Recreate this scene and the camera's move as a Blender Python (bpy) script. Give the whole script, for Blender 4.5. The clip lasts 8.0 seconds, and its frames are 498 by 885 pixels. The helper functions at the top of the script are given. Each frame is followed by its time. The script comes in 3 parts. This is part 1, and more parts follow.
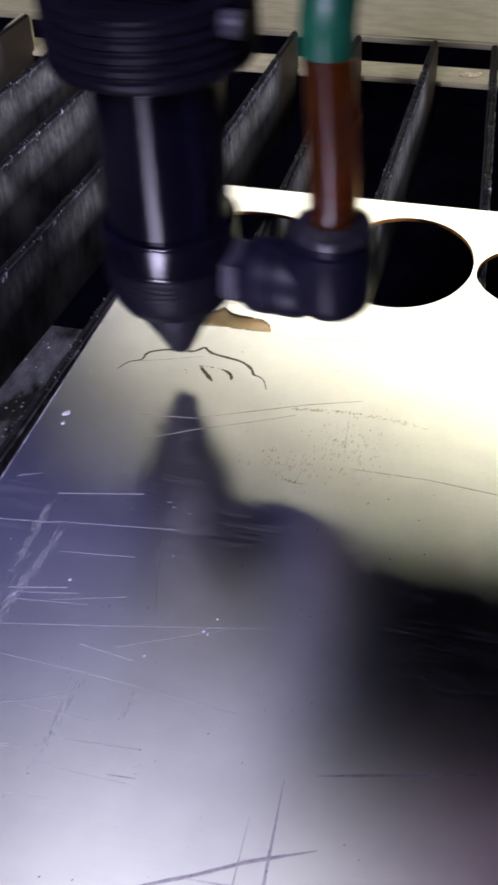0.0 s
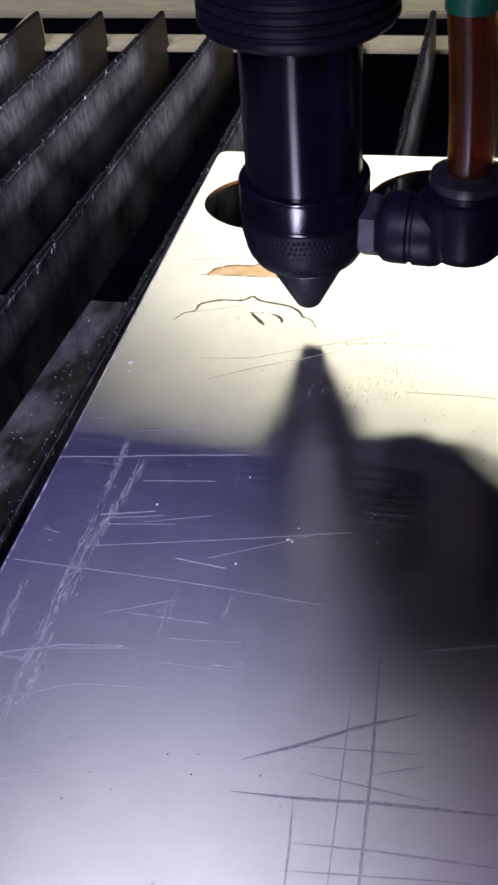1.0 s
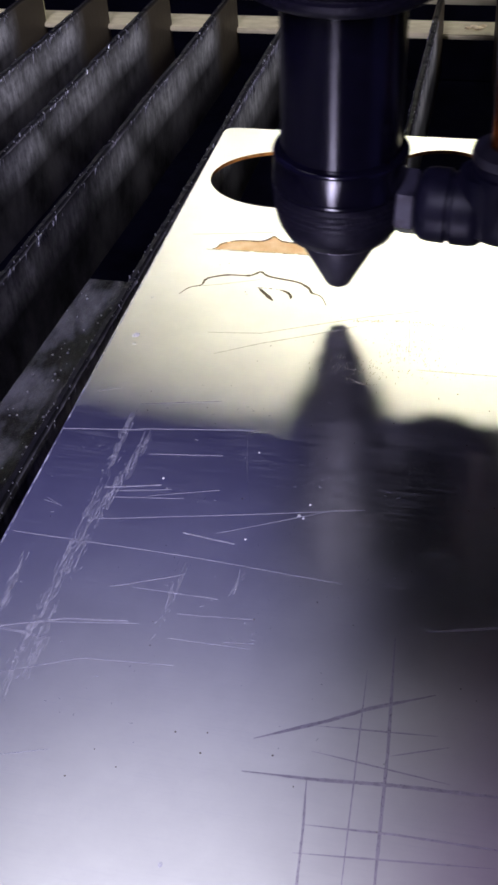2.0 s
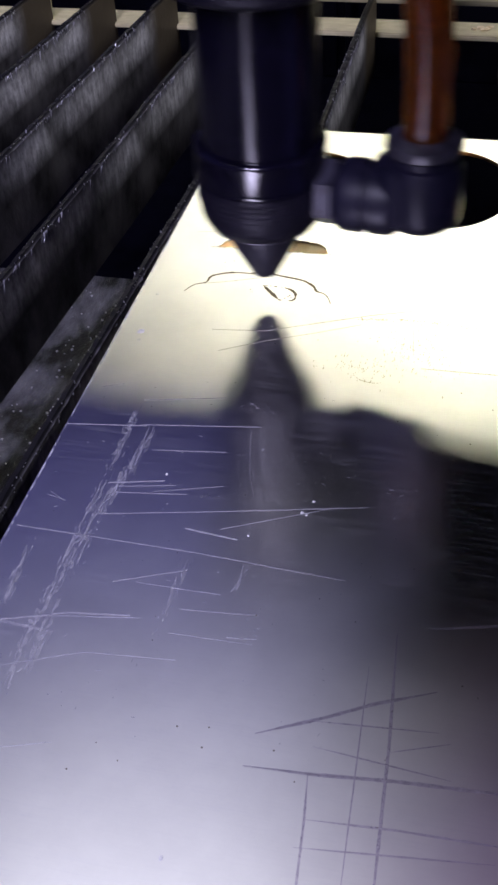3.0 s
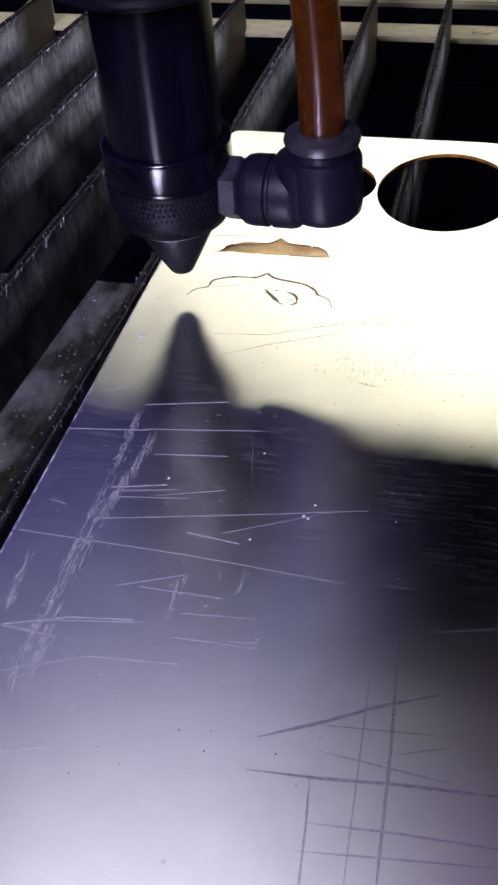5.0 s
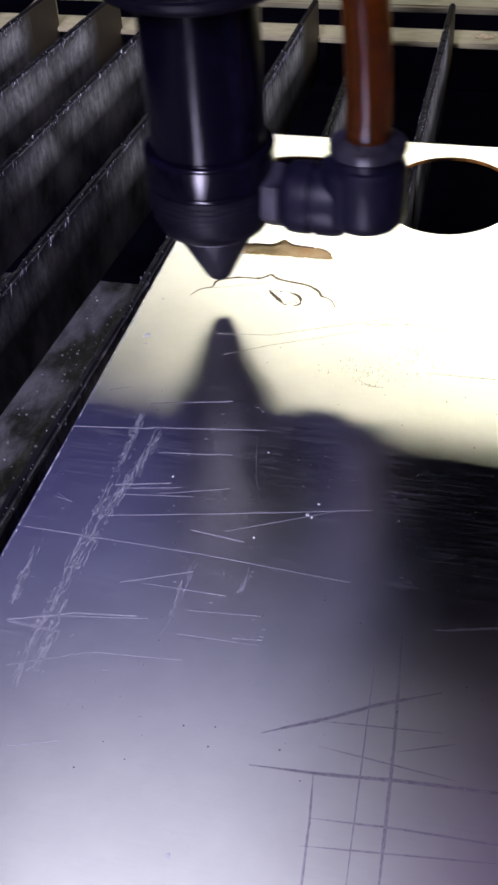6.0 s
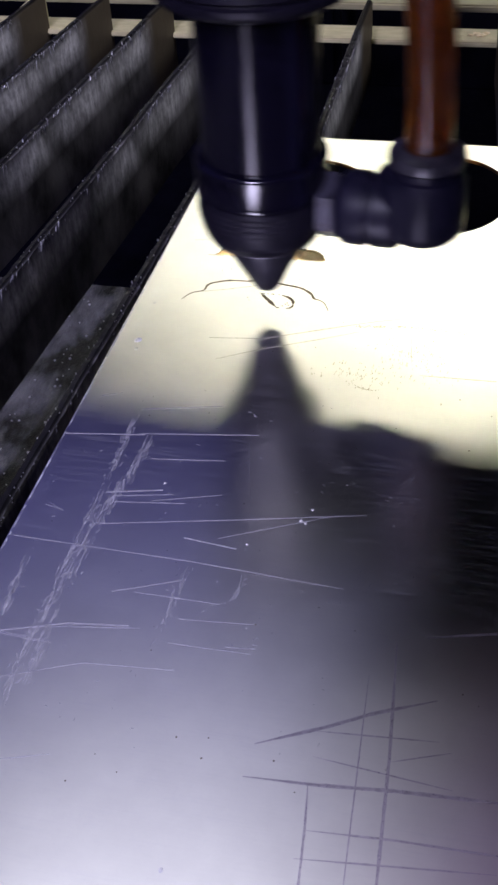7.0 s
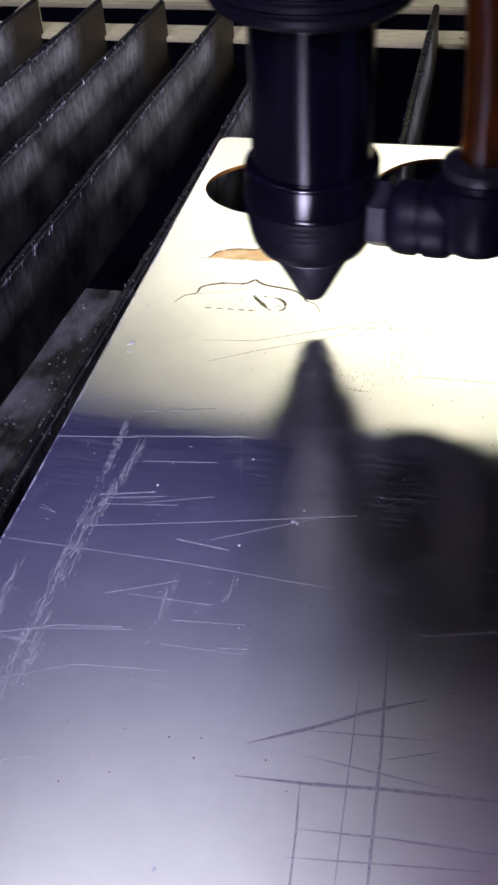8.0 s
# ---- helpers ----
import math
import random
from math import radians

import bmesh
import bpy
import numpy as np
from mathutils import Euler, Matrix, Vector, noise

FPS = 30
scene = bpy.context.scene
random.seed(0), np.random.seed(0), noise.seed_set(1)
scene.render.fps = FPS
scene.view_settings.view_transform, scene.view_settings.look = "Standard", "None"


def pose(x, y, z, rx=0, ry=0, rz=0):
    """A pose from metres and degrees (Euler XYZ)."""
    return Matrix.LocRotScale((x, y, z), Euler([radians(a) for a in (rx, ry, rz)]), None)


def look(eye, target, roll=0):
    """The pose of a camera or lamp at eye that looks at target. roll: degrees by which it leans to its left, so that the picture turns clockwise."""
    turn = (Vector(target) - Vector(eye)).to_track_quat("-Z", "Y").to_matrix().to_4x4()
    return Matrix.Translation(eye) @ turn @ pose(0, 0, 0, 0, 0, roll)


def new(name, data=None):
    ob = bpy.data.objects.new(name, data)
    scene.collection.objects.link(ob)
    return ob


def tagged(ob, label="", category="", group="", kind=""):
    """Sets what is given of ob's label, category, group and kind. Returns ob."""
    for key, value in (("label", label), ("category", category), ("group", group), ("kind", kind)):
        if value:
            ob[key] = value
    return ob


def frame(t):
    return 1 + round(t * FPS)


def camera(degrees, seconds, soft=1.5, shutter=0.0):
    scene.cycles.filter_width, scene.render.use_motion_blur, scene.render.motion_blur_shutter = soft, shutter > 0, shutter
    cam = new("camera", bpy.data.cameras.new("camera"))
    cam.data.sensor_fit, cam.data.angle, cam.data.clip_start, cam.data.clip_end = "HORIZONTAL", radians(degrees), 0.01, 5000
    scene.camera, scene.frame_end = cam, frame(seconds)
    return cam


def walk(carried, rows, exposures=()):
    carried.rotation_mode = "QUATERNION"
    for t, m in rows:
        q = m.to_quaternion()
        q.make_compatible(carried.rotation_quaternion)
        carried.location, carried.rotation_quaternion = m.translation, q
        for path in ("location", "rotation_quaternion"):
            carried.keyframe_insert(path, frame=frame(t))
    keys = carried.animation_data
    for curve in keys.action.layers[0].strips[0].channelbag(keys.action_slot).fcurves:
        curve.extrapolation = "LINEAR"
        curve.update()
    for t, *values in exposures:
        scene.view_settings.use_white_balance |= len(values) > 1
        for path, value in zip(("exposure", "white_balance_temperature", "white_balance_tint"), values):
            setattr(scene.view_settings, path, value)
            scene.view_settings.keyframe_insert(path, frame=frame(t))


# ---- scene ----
U = 0.013  # working unit of the plan, metres

# ---- camera ----
cam = camera(23.7, 8.0, soft=2.8, shutter=0.2)
PATH = [
    (0, (0.09171, -0.24547, 0.13876), (0.04211, -0.09519, 0.00377), -3.4),
    (0.2, (0.09324, -0.25178, 0.13945), (0.03853, -0.10202, 0.00581), -5.6),
    (0.4, (0.08605, -0.25936, 0.14022), (0.03561, -0.10783, 0.00699), -5.7),
    (0.5, (0.08167, -0.26412, 0.14216), (0.03403, -0.11239, 0.0082), -4.9),
    (0.7, (0.08172, -0.2681, 0.15168), (0.03325, -0.1224, 0.01139), -5.0),
    (1, (0.08346, -0.26906, 0.13848), (0.03583, -0.11712, 0.00463), -6.5),
    (1.2, (0.08138, -0.26529, 0.13831), (0.03416, -0.11668, 0.00072), -6.2),
    (1.3, (0.08251, -0.26225, 0.13538), (0.03321, -0.11395, -0.0019), -6.3),
    (1.5, (0.07794, -0.26682, 0.13221), (0.03301, -0.11457, -0.00226), -5.0),
    (3, (0.07758, -0.26936, 0.13107), (0.03286, -0.11658, -0.00268), -4.1),
    (3.5, (0.07804, -0.2692, 0.13173), (0.03321, -0.11653, -0.00212), -4.3),
    (4, (0.07826, -0.2692, 0.13118), (0.03323, -0.11601, -0.00215), -4.5),
    (4.5, (0.0786, -0.26883, 0.13118), (0.03273, -0.11595, -0.00225), -4.8),
    (6, (0.07718, -0.27111, 0.1315), (0.03215, -0.11751, -0.00131), -3.9),
    (6.5, (0.07779, -0.26816, 0.13075), (0.03245, -0.11508, -0.00247), -4.5),
    (7, (0.07778, -0.26867, 0.13087), (0.03285, -0.11506, -0.00204), -4.5),
    (7.5, (0.07821, -0.26967, 0.13182), (0.03349, -0.11606, -0.00109), -4.5),
    (8, (0.07913, -0.26928, 0.13118), (0.03431, -0.11526, -0.00131), -4.8),
]
walk(cam, [(t, look(eye, target, roll)) for t, eye, target, roll in PATH], [(0.0, 0.0)])


# ---- light ----
def rgb(r, g, b):
    return (r, g, b, 1.0)


LAMP_AT = (2.2, 24.0, 17.3)
LAMP_AIM = (1.0 * U, -4.0 * U, 0.0)
STRIP_POWER = 0.081


def light():
    world = bpy.data.worlds.new("workshop")
    scene.world = world
    world.use_nodes = True
    back = world.node_tree.nodes["Background"]
    back.inputs["Color"].default_value = rgb(0.16, 0.16, 0.70)
    back.inputs["Strength"].default_value = 0.006

    # white light strip behind the gantry
    data = bpy.data.lights.new("strip_light", "AREA")
    data.shape, data.size, data.size_y = "RECTANGLE", 0.45, 0.013
    data.energy = STRIP_POWER
    data.spread = radians(56)
    data.color = (1.0, 0.98, 0.77)
    lamp = new("strip_light", data)
    lamp.matrix_world = look([a * U for a in LAMP_AT], LAMP_AIM)

    # cool ceiling panel of the workshop
    data = bpy.data.lights.new("ceiling_panel", "AREA")
    data.shape, data.size, data.size_y = "RECTANGLE", 0.59, 0.76
    data.energy = 3.0
    data.color = (0.86, 0.855, 1.0)
    lamp = new("ceiling_panel", data)
    lamp.matrix_world = look((-0.375, 0.29, 1.55), (-0.375, 0.29, 0.0))

    # added pink fill overhead, tints the lower-right reflection on the sheet
    data = bpy.data.lights.new("pink_fill_light", "AREA")
    data.shape, data.size, data.size_y = "RECTANGLE", 0.36, 0.62
    data.energy = 0.36
    data.color = (1.0, 0.64, 0.95)
    lamp = new("pink_fill_light", data)
    lamp.matrix_world = look((0.17, 0.22, 1.55), (0.17, 0.22, 0.0))

    # cool daylight from a window of the workshop
    data = bpy.data.lights.new("window_light", "AREA")
    data.shape, data.size, data.size_y = "RECTANGLE", 0.12, 0.9
    data.energy = 66.0
    data.color = (0.70, 0.66, 1.0)
    lamp = new("window_light", data)
    lamp.matrix_world = look((-0.10, -1.55, 1.18), (0.03, -0.1, 0.0))

    # added fill from the side, brightens the slat faces and tube edge
    data = bpy.data.lights.new("side_fill_light", "AREA")
    data.shape, data.size, data.size_y = "RECTANGLE", 0.5, 0.25
    data.energy = 5.8
    data.color = (0.92, 0.91, 1.0)
    lamp = new("side_fill_light", data)
    lamp.matrix_world = look((0.98, 0.10, 0.80), (-0.05, -0.03, 0.0))

    # wide blue fill added overhead for the shaded part of the sheet to mirror
    data = bpy.data.lights.new("blue_fill_light", "AREA")
    data.shape, data.size, data.size_y = "RECTANGLE", 1.5, 1.25
    data.energy = 1.1
    data.color = (0.28, 0.27, 1.0)
    lamp = new("blue_fill_light", data)
    lamp.matrix_world = look((-0.65, 1.375, 1.54), (-0.65, 1.375, 0.0))


light()


# ---- materials ----
def material(name, colour, rough=0.5, metal=0.0, spec=0.5):
    mat = bpy.data.materials.new(name)
    mat.use_nodes = True
    b = mat.node_tree.nodes["Principled BSDF"]
    b.inputs["Base Color"].default_value = rgb(*colour)
    b.inputs["Roughness"].default_value = rough
    b.inputs["Metallic"].default_value = metal
    b.inputs["Specular IOR Level"].default_value = spec
    return mat


def node(mat, kind, **values):
    n = mat.node_tree.nodes.new(kind)
    for key, value in values.items():
        n.inputs[key.replace("_", " ")].default_value = value
    return n


def link(mat, a, out, b, into):
    mat.node_tree.links.new(a.outputs[out], b.inputs[into])


def stretched(mat, scale):
    """Object coordinates, stretched by scale."""
    c = mat.node_tree.nodes.new("ShaderNodeTexCoord")
    m = mat.node_tree.nodes.new("ShaderNodeMapping")
    m.inputs["Scale"].default_value = scale
    link(mat, c, "Object", m, "Vector")
    return m


def ramp(mat, source, out, stops):
    r = mat.node_tree.nodes.new("ShaderNodeValToRGB")
    while len(r.color_ramp.elements) < len(stops):
        r.color_ramp.elements.new(0.5)
    for e, (at, colour) in zip(r.color_ramp.elements, stops):
        e.position, e.color = at, rgb(*colour)
    link(mat, source, out, r, "Fac")
    return r


def worn(name, low, high, rough, metal=0.0, scale=(200, 200, 200), detail=6.0, bump=0.2, bump_depth=0.0003, spec=0.5, rough_spread=0.15, middle=(0.35, 0.65)):
    """A surface whose colour, gloss and relief vary by two noises."""
    mat = material(name, low, rough, metal, spec)
    b = mat.node_tree.nodes["Principled BSDF"]
    m = stretched(mat, scale)
    big = node(mat, "ShaderNodeTexNoise", Scale=1.0, Detail=detail, Roughness=0.6)
    link(mat, m, "Vector", big, "Vector")
    r = ramp(mat, big, "Fac", [(middle[0], low), (middle[1], high)])
    link(mat, r, "Color", b, "Base Color")
    small = node(mat, "ShaderNodeTexNoise", Scale=6.0, Detail=4.0, Roughness=0.7)
    link(mat, m, "Vector", small, "Vector")
    spread = mat.node_tree.nodes.new("ShaderNodeMapRange")
    spread.inputs["To Min"].default_value = max(0.02, rough - rough_spread)
    spread.inputs["To Max"].default_value = min(1.0, rough + rough_spread)
    link(mat, small, "Fac", spread, "Value")
    link(mat, spread, "Result", b, "Roughness")
    if bump:
        bm_ = node(mat, "ShaderNodeBump", Strength=bump, Distance=bump_depth)
        link(mat, small, "Fac", bm_, "Height")
        link(mat, bm_, "Normal", b, "Normal")
    return mat


def sheet_material():
    """Cream metal-look laminate: a satin film with a duller rolled metal below, and faint rolling lines."""
    mat = worn("sheet_skin", (0.68, 0.67, 0.65), (0.76, 0.75, 0.72), 0.25, 1.0, (60, 60, 60), 5.0, 0.0, spec=0.5, rough_spread=0.025)
    b = mat.node_tree.nodes["Principled BSDF"]
    dull = mat.node_tree.nodes.new("ShaderNodeBsdfPrincipled")
    dull.inputs["Base Color"].default_value = rgb(0.67, 0.67, 0.69)
    dull.inputs["Metallic"].default_value = 1.0
    dull.inputs["Roughness"].default_value = 0.56
    m = stretched(mat, (90, 2600, 400))
    lines = node(mat, "ShaderNodeTexNoise", Scale=1.0, Detail=5.0, Roughness=0.7)
    link(mat, m, "Vector", lines, "Vector")
    m2 = stretched(mat, (2500, 2500, 2500))
    grain = node(mat, "ShaderNodeTexNoise", Scale=1.0, Detail=2.0, Roughness=0.6)
    link(mat, m2, "Vector", grain, "Vector")
    add = mat.node_tree.nodes.new("ShaderNodeMath")
    add.operation = "ADD"
    link(mat, lines, "Fac", add, 0)
    link(mat, grain, "Fac", add, 1)
    bump = node(mat, "ShaderNodeBump", Strength=0.08, Distance=0.00006)
    link(mat, add, "Value", bump, "Height")
    film = mat.node_tree.nodes.new("ShaderNodeBsdfGlossy")
    film.distribution = "BECKMANN"
    film.inputs["Roughness"].default_value = 0.29
    film.inputs["Anisotropy"].default_value = 0.20
    along = node(mat, "ShaderNodeCombineXYZ", X=1.0)
    link(mat, along, "Vector", film, "Tangent")
    mat.node_tree.links.new(b.inputs["Base Color"].links[0].from_socket, film.inputs["Color"])
    link(mat, bump, "Normal", film, "Normal")
    link(mat, bump, "Normal", dull, "Normal")
    mix = mat.node_tree.nodes.new("ShaderNodeMixShader")
    mix.inputs[0].default_value = 0.012
    out = mat.node_tree.nodes["Material Output"]
    mat.node_tree.links.new(film.outputs[0], mix.inputs[1])
    mat.node_tree.links.new(dull.outputs[0], mix.inputs[2])
    # haze of hair-thin scratches: streaks across the sheet, in patches
    hair = node(mat, "ShaderNodeTexNoise", Scale=1.0, Detail=4.0, Roughness=0.75)
    link(mat, stretched(mat, (75, 2300, 400)), "Vector", hair, "Vector")
    strokes = ramp(mat, hair, "Fac", [(0.50, (0.0, 0.0, 0.0)), (0.74, (1.0, 1.0, 1.0))])
    blotch = node(mat, "ShaderNodeTexNoise", Scale=1.0, Detail=6.0, Roughness=0.65)
    link(mat, stretched(mat, (95, 120, 95)), "Vector", blotch, "Vector")
    patches = ramp(mat, blotch, "Fac", [(0.36, (0.10, 0.10, 0.10)), (0.68, (1.0, 1.0, 1.0))])
    speck = node(mat, "ShaderNodeTexNoise", Scale=1.0, Detail=3.0, Roughness=0.7)
    link(mat, stretched(mat, (1500, 1500, 1500)), "Vector", speck, "Vector")
    grains = ramp(mat, speck, "Fac", [(0.55, (0.0, 0.0, 0.0)), (0.75, (0.7, 0.7, 0.7))])
    both = mat.node_tree.nodes.new("ShaderNodeMath")
    both.operation = "ADD"
    link(mat, strokes, "Color", both, 0)
    link(mat, grains, "Color", both, 1)
    haze = mat.node_tree.nodes.new("ShaderNodeMath")
    haze.operation = "MULTIPLY"
    link(mat, both, "Value", haze, 0)
    link(mat, patches, "Color", haze, 1)
    amount = mat.node_tree.nodes.new("ShaderNodeMath")
    amount.operation = "MULTIPLY_ADD"
    amount.inputs[1].default_value = 0.24
    amount.inputs[2].default_value = 0.003
    link(mat, haze, "Value", amount, 0)
    dusty = node(mat, "ShaderNodeBsdfDiffuse", Color=rgb(0.55, 0.55, 0.58))
    top = mat.node_tree.nodes.new("ShaderNodeMixShader")
    link(mat, amount, "Value", top, 0)
    mat.node_tree.links.new(mix.outputs[0], top.inputs[1])
    mat.node_tree.links.new(dusty.outputs[0], top.inputs[2])
    mat.node_tree.links.new(top.outputs[0], out.inputs["Surface"])
    return mat


SHEET = sheet_material()
CORE = worn("burnt_core", (0.16, 0.06, 0.008), (0.42, 0.18, 0.025), 0.6, scale=(400, 400, 400))
POCKET_TAN = worn("engraved_tan", (0.84, 0.52, 0.16), (0.95, 0.70, 0.28), 0.45, scale=(300, 300, 300))
CHAR = worn("charred_line", (0.05, 0.04, 0.025), (0.16, 0.13, 0.085), 0.9, scale=(900, 900, 900), spec=0.1)
SCRATCH = worn("scratch_bright", (0.10, 0.10, 0.12), (0.24, 0.24, 0.28), 0.6, 0.0, scale=(900, 900, 900), spec=0.8)
SCORE = worn("scratch_dark", (0.34, 0.31, 0.36), (0.58, 0.54, 0.60), 0.32, 1.0, scale=(900, 900, 900), bump=0.0, spec=0.3)
SCORE_SOFT = worn("scratch_faint", (0.48, 0.44, 0.50), (0.60, 0.56, 0.62), 0.30, 1.0, scale=(900, 900, 900), bump=0.0, spec=0.3)
SMEAR = worn("smear_grey", (0.22, 0.20, 0.14), (0.48, 0.45, 0.34), 0.7, scale=(1200, 1200, 1200), spec=0.2)
HAIRLINE = worn("hairline_grey", (0.16, 0.15, 0.12), (0.42, 0.40, 0.33), 0.7, scale=(1200, 1200, 1200), spec=0.2)
SCUFF_GLINT = worn("scuff_glint", (0.28, 0.28, 0.32), (0.52, 0.52, 0.58), 0.6, scale=(900, 900, 900))
FLECK = worn("white_fleck", (0.40, 0.40, 0.42), (0.75, 0.75, 0.74), 0.6, scale=(900, 900, 900))


def slat_material():
    """Sooty steel, cleaned bare by the laser in streaks along the upper edge, nearly black at the crest."""
    mat = worn("slat_steel", (0.022, 0.021, 0.023), (0.115, 0.11, 0.115), 0.5, 0.3, (160, 90, 60), 6.0, 0.4, 0.0004, rough_spread=0.12, spec=0.06)
    b = mat.node_tree.nodes["Principled BSDF"]
    soot = b.inputs["Base Color"].links[0].from_socket
    m = stretched(mat, (200, 560, 230))
    streak = node(mat, "ShaderNodeTexNoise", Scale=1.0, Detail=6.0, Roughness=0.7)
    link(mat, m, "Vector", streak, "Vector")
    c = mat.node_tree.nodes.new("ShaderNodeTexCoord")
    sep = mat.node_tree.nodes.new("ShaderNodeSeparateXYZ")
    link(mat, c, "Object", sep, "Vector")
    edge = mat.node_tree.nodes.new("ShaderNodeMapRange")
    edge.inputs["From Min"].default_value = -1.05 * U
    edge.inputs["From Max"].default_value = -0.60 * U
    link(mat, sep, "Z", edge, "Value")
    # the very edge is darker again
    lip = mat.node_tree.nodes.new("ShaderNodeMapRange")
    lip.inputs["From Min"].default_value = -0.36 * U
    lip.inputs["From Max"].default_value = -0.20 * U
    lip.inputs["To Min"].default_value = 1.0
    lip.inputs["To Max"].default_value = 0.28
    link(mat, sep, "Z", lip, "Value")
    bandz = mat.node_tree.nodes.new("ShaderNodeMath")
    bandz.operation = "MULTIPLY"
    link(mat, edge, "Result", bandz, 0)
    link(mat, lip, "Result", bandz, 1)
    crest = mat.node_tree.nodes.new("ShaderNodeMapRange")
    crest.inputs["From Min"].default_value = -0.18 * U
    crest.inputs["From Max"].default_value = -0.14 * U
    crest.inputs["To Min"].default_value = 1.0
    crest.inputs["To Max"].default_value = 0.06
    link(mat, sep, "Z", crest, "Value")
    topped = mat.node_tree.nodes.new("ShaderNodeMath")
    topped.operation = "MULTIPLY"
    link(mat, bandz, "Value", topped, 0)
    link(mat, crest, "Result", topped, 1)
    both = mat.node_tree.nodes.new("ShaderNodeMath")
    both.operation = "MULTIPLY"
    link(mat, topped, "Value", both, 0)
    r = ramp(mat, streak, "Fac", [(0.32, (0.22, 0.22, 0.22)), (0.68, (1.0, 1.0, 1.0))])
    link(mat, r, "Color", both, 1)
    mix = mat.node_tree.nodes.new("ShaderNodeMix")
    mix.data_type = "RGBA"
    m2 = stretched(mat, (20, 55, 20))
    stretch = node(mat, "ShaderNodeTexNoise", Scale=1.0, Detail=3.0, Roughness=0.6)
    link(mat, m2, "Vector", stretch, "Vector")
    r2 = ramp(mat, stretch, "Fac", [(0.36, (0.25, 0.25, 0.25)), (0.62, (1.0, 1.0, 1.0))])
    patchy = mat.node_tree.nodes.new("ShaderNodeMath")
    patchy.operation = "MULTIPLY"
    link(mat, both, "Value", patchy, 0)
    link(mat, r2, "Color", patchy, 1)
    mat.node_tree.links.new(patchy.outputs["Value"], mix.inputs[0])
    mat.node_tree.links.new(soot, mix.inputs[6])
    mix.inputs[7].default_value = rgb(0.95, 0.94, 0.96)
    # clean tan ends beyond the cutting field
    end = mat.node_tree.nodes.new("ShaderNodeMapRange")
    end.inputs["From Min"].default_value = 5.7 * U
    end.inputs["From Max"].default_value = 6.3 * U
    link(mat, sep, "Y", end, "Value")
    tan = mat.node_tree.nodes.new("ShaderNodeMix")
    tan.data_type = "RGBA"
    mat.node_tree.links.new(end.outputs["Result"], tan.inputs[0])
    mat.node_tree.links.new(mix.outputs[2], tan.inputs[6])
    tan.inputs[7].default_value = rgb(0.085, 0.070, 0.050)
    # the crest itself is nearly black
    crest_fade = mat.node_tree.nodes.new("ShaderNodeMapRange")
    crest_fade.inputs["From Min"].default_value = -0.17 * U
    crest_fade.inputs["From Max"].default_value = -0.13 * U
    crest_fade.inputs["To Max"].default_value = 0.9
    link(mat, sep, "Z", crest_fade, "Value")
    dark_crest = mat.node_tree.nodes.new("ShaderNodeMix")
    dark_crest.data_type = "RGBA"
    mat.node_tree.links.new(crest_fade.outputs["Result"], dark_crest.inputs[0])
    mat.node_tree.links.new(tan.outputs[2], dark_crest.inputs[6])
    dark_crest.inputs[7].default_value = rgb(0.005, 0.005, 0.006)
    mat.node_tree.links.new(dark_crest.outputs[2], b.inputs["Base Color"])
    return mat


STEEL = slat_material()
RESIDUE = worn("burnt_residue", (0.05, 0.05, 0.055), (0.70, 0.70, 0.74), 0.45, 0.5, (700, 700, 300), middle=(0.40, 0.70))
BEAD = worn("spatter_metal", (0.14, 0.14, 0.15), (0.75, 0.75, 0.78), 0.3, 0.8, (900, 900, 900))
BAR_PAINT = worn("bar_paint", (0.40, 0.36, 0.20), (0.54, 0.49, 0.28), 0.55, 0.0, (150, 400, 400), bump=0.3)
FRAME_PAINT = worn("frame_paint", (0.42, 0.38, 0.21), (0.54, 0.50, 0.28), 0.6, 0.0, (90, 250, 250), bump=0.3)
CHIP = worn("yellow_chip", (0.55, 0.42, 0.20), (0.80, 0.70, 0.45), 0.6, scale=(900, 900, 900))
TRAY = worn("tray_metal", (0.002, 0.002, 0.003), (0.11, 0.11, 0.12), 0.5, 0.4, (110, 55, 100), 6.0, 0.8, 0.0009, middle=(0.44, 0.66))
BLACK = worn("black_anodised", (0.0012, 0.001, 0.003), (0.0025, 0.002, 0.006), 0.14, 0.0, (300, 300, 900), bump=0.12, bump_depth=0.0001, rough_spread=0.04, spec=0.50)
KNURL = worn("black_knurl", (0.002, 0.0018, 0.004), (0.006, 0.005, 0.010), 0.42, 0.0, (900, 900, 900), bump=0.2, bump_depth=0.0002, spec=0.10)
NOZZLE = worn("black_nozzle", (0.003, 0.0025, 0.006), (0.008, 0.007, 0.012), 0.40, 0.0, (300, 300, 900), bump=0.1, bump_depth=0.0001, spec=0.32)
NUT = worn("nut_metal", (0.012, 0.011, 0.018), (0.030, 0.028, 0.042), 0.35, 0.2, (400, 400, 400), spec=0.6)
FITTING = worn("black_plastic", (0.003, 0.003, 0.008), (0.007, 0.006, 0.014), 0.42, 0.0, (300, 300, 300), bump=0.15, bump_depth=0.0001, spec=0.15)
EDGE_GLINT = worn("edge_glint", (0.06, 0.06, 0.07), (0.40, 0.39, 0.42), 0.35, 0.7, (1500, 1500, 1500), spec=0.5)
COLLET = worn("grey_collet", (0.010, 0.009, 0.014), (0.022, 0.020, 0.027), 0.35, 0.0, (300, 300, 300), spec=0.6)
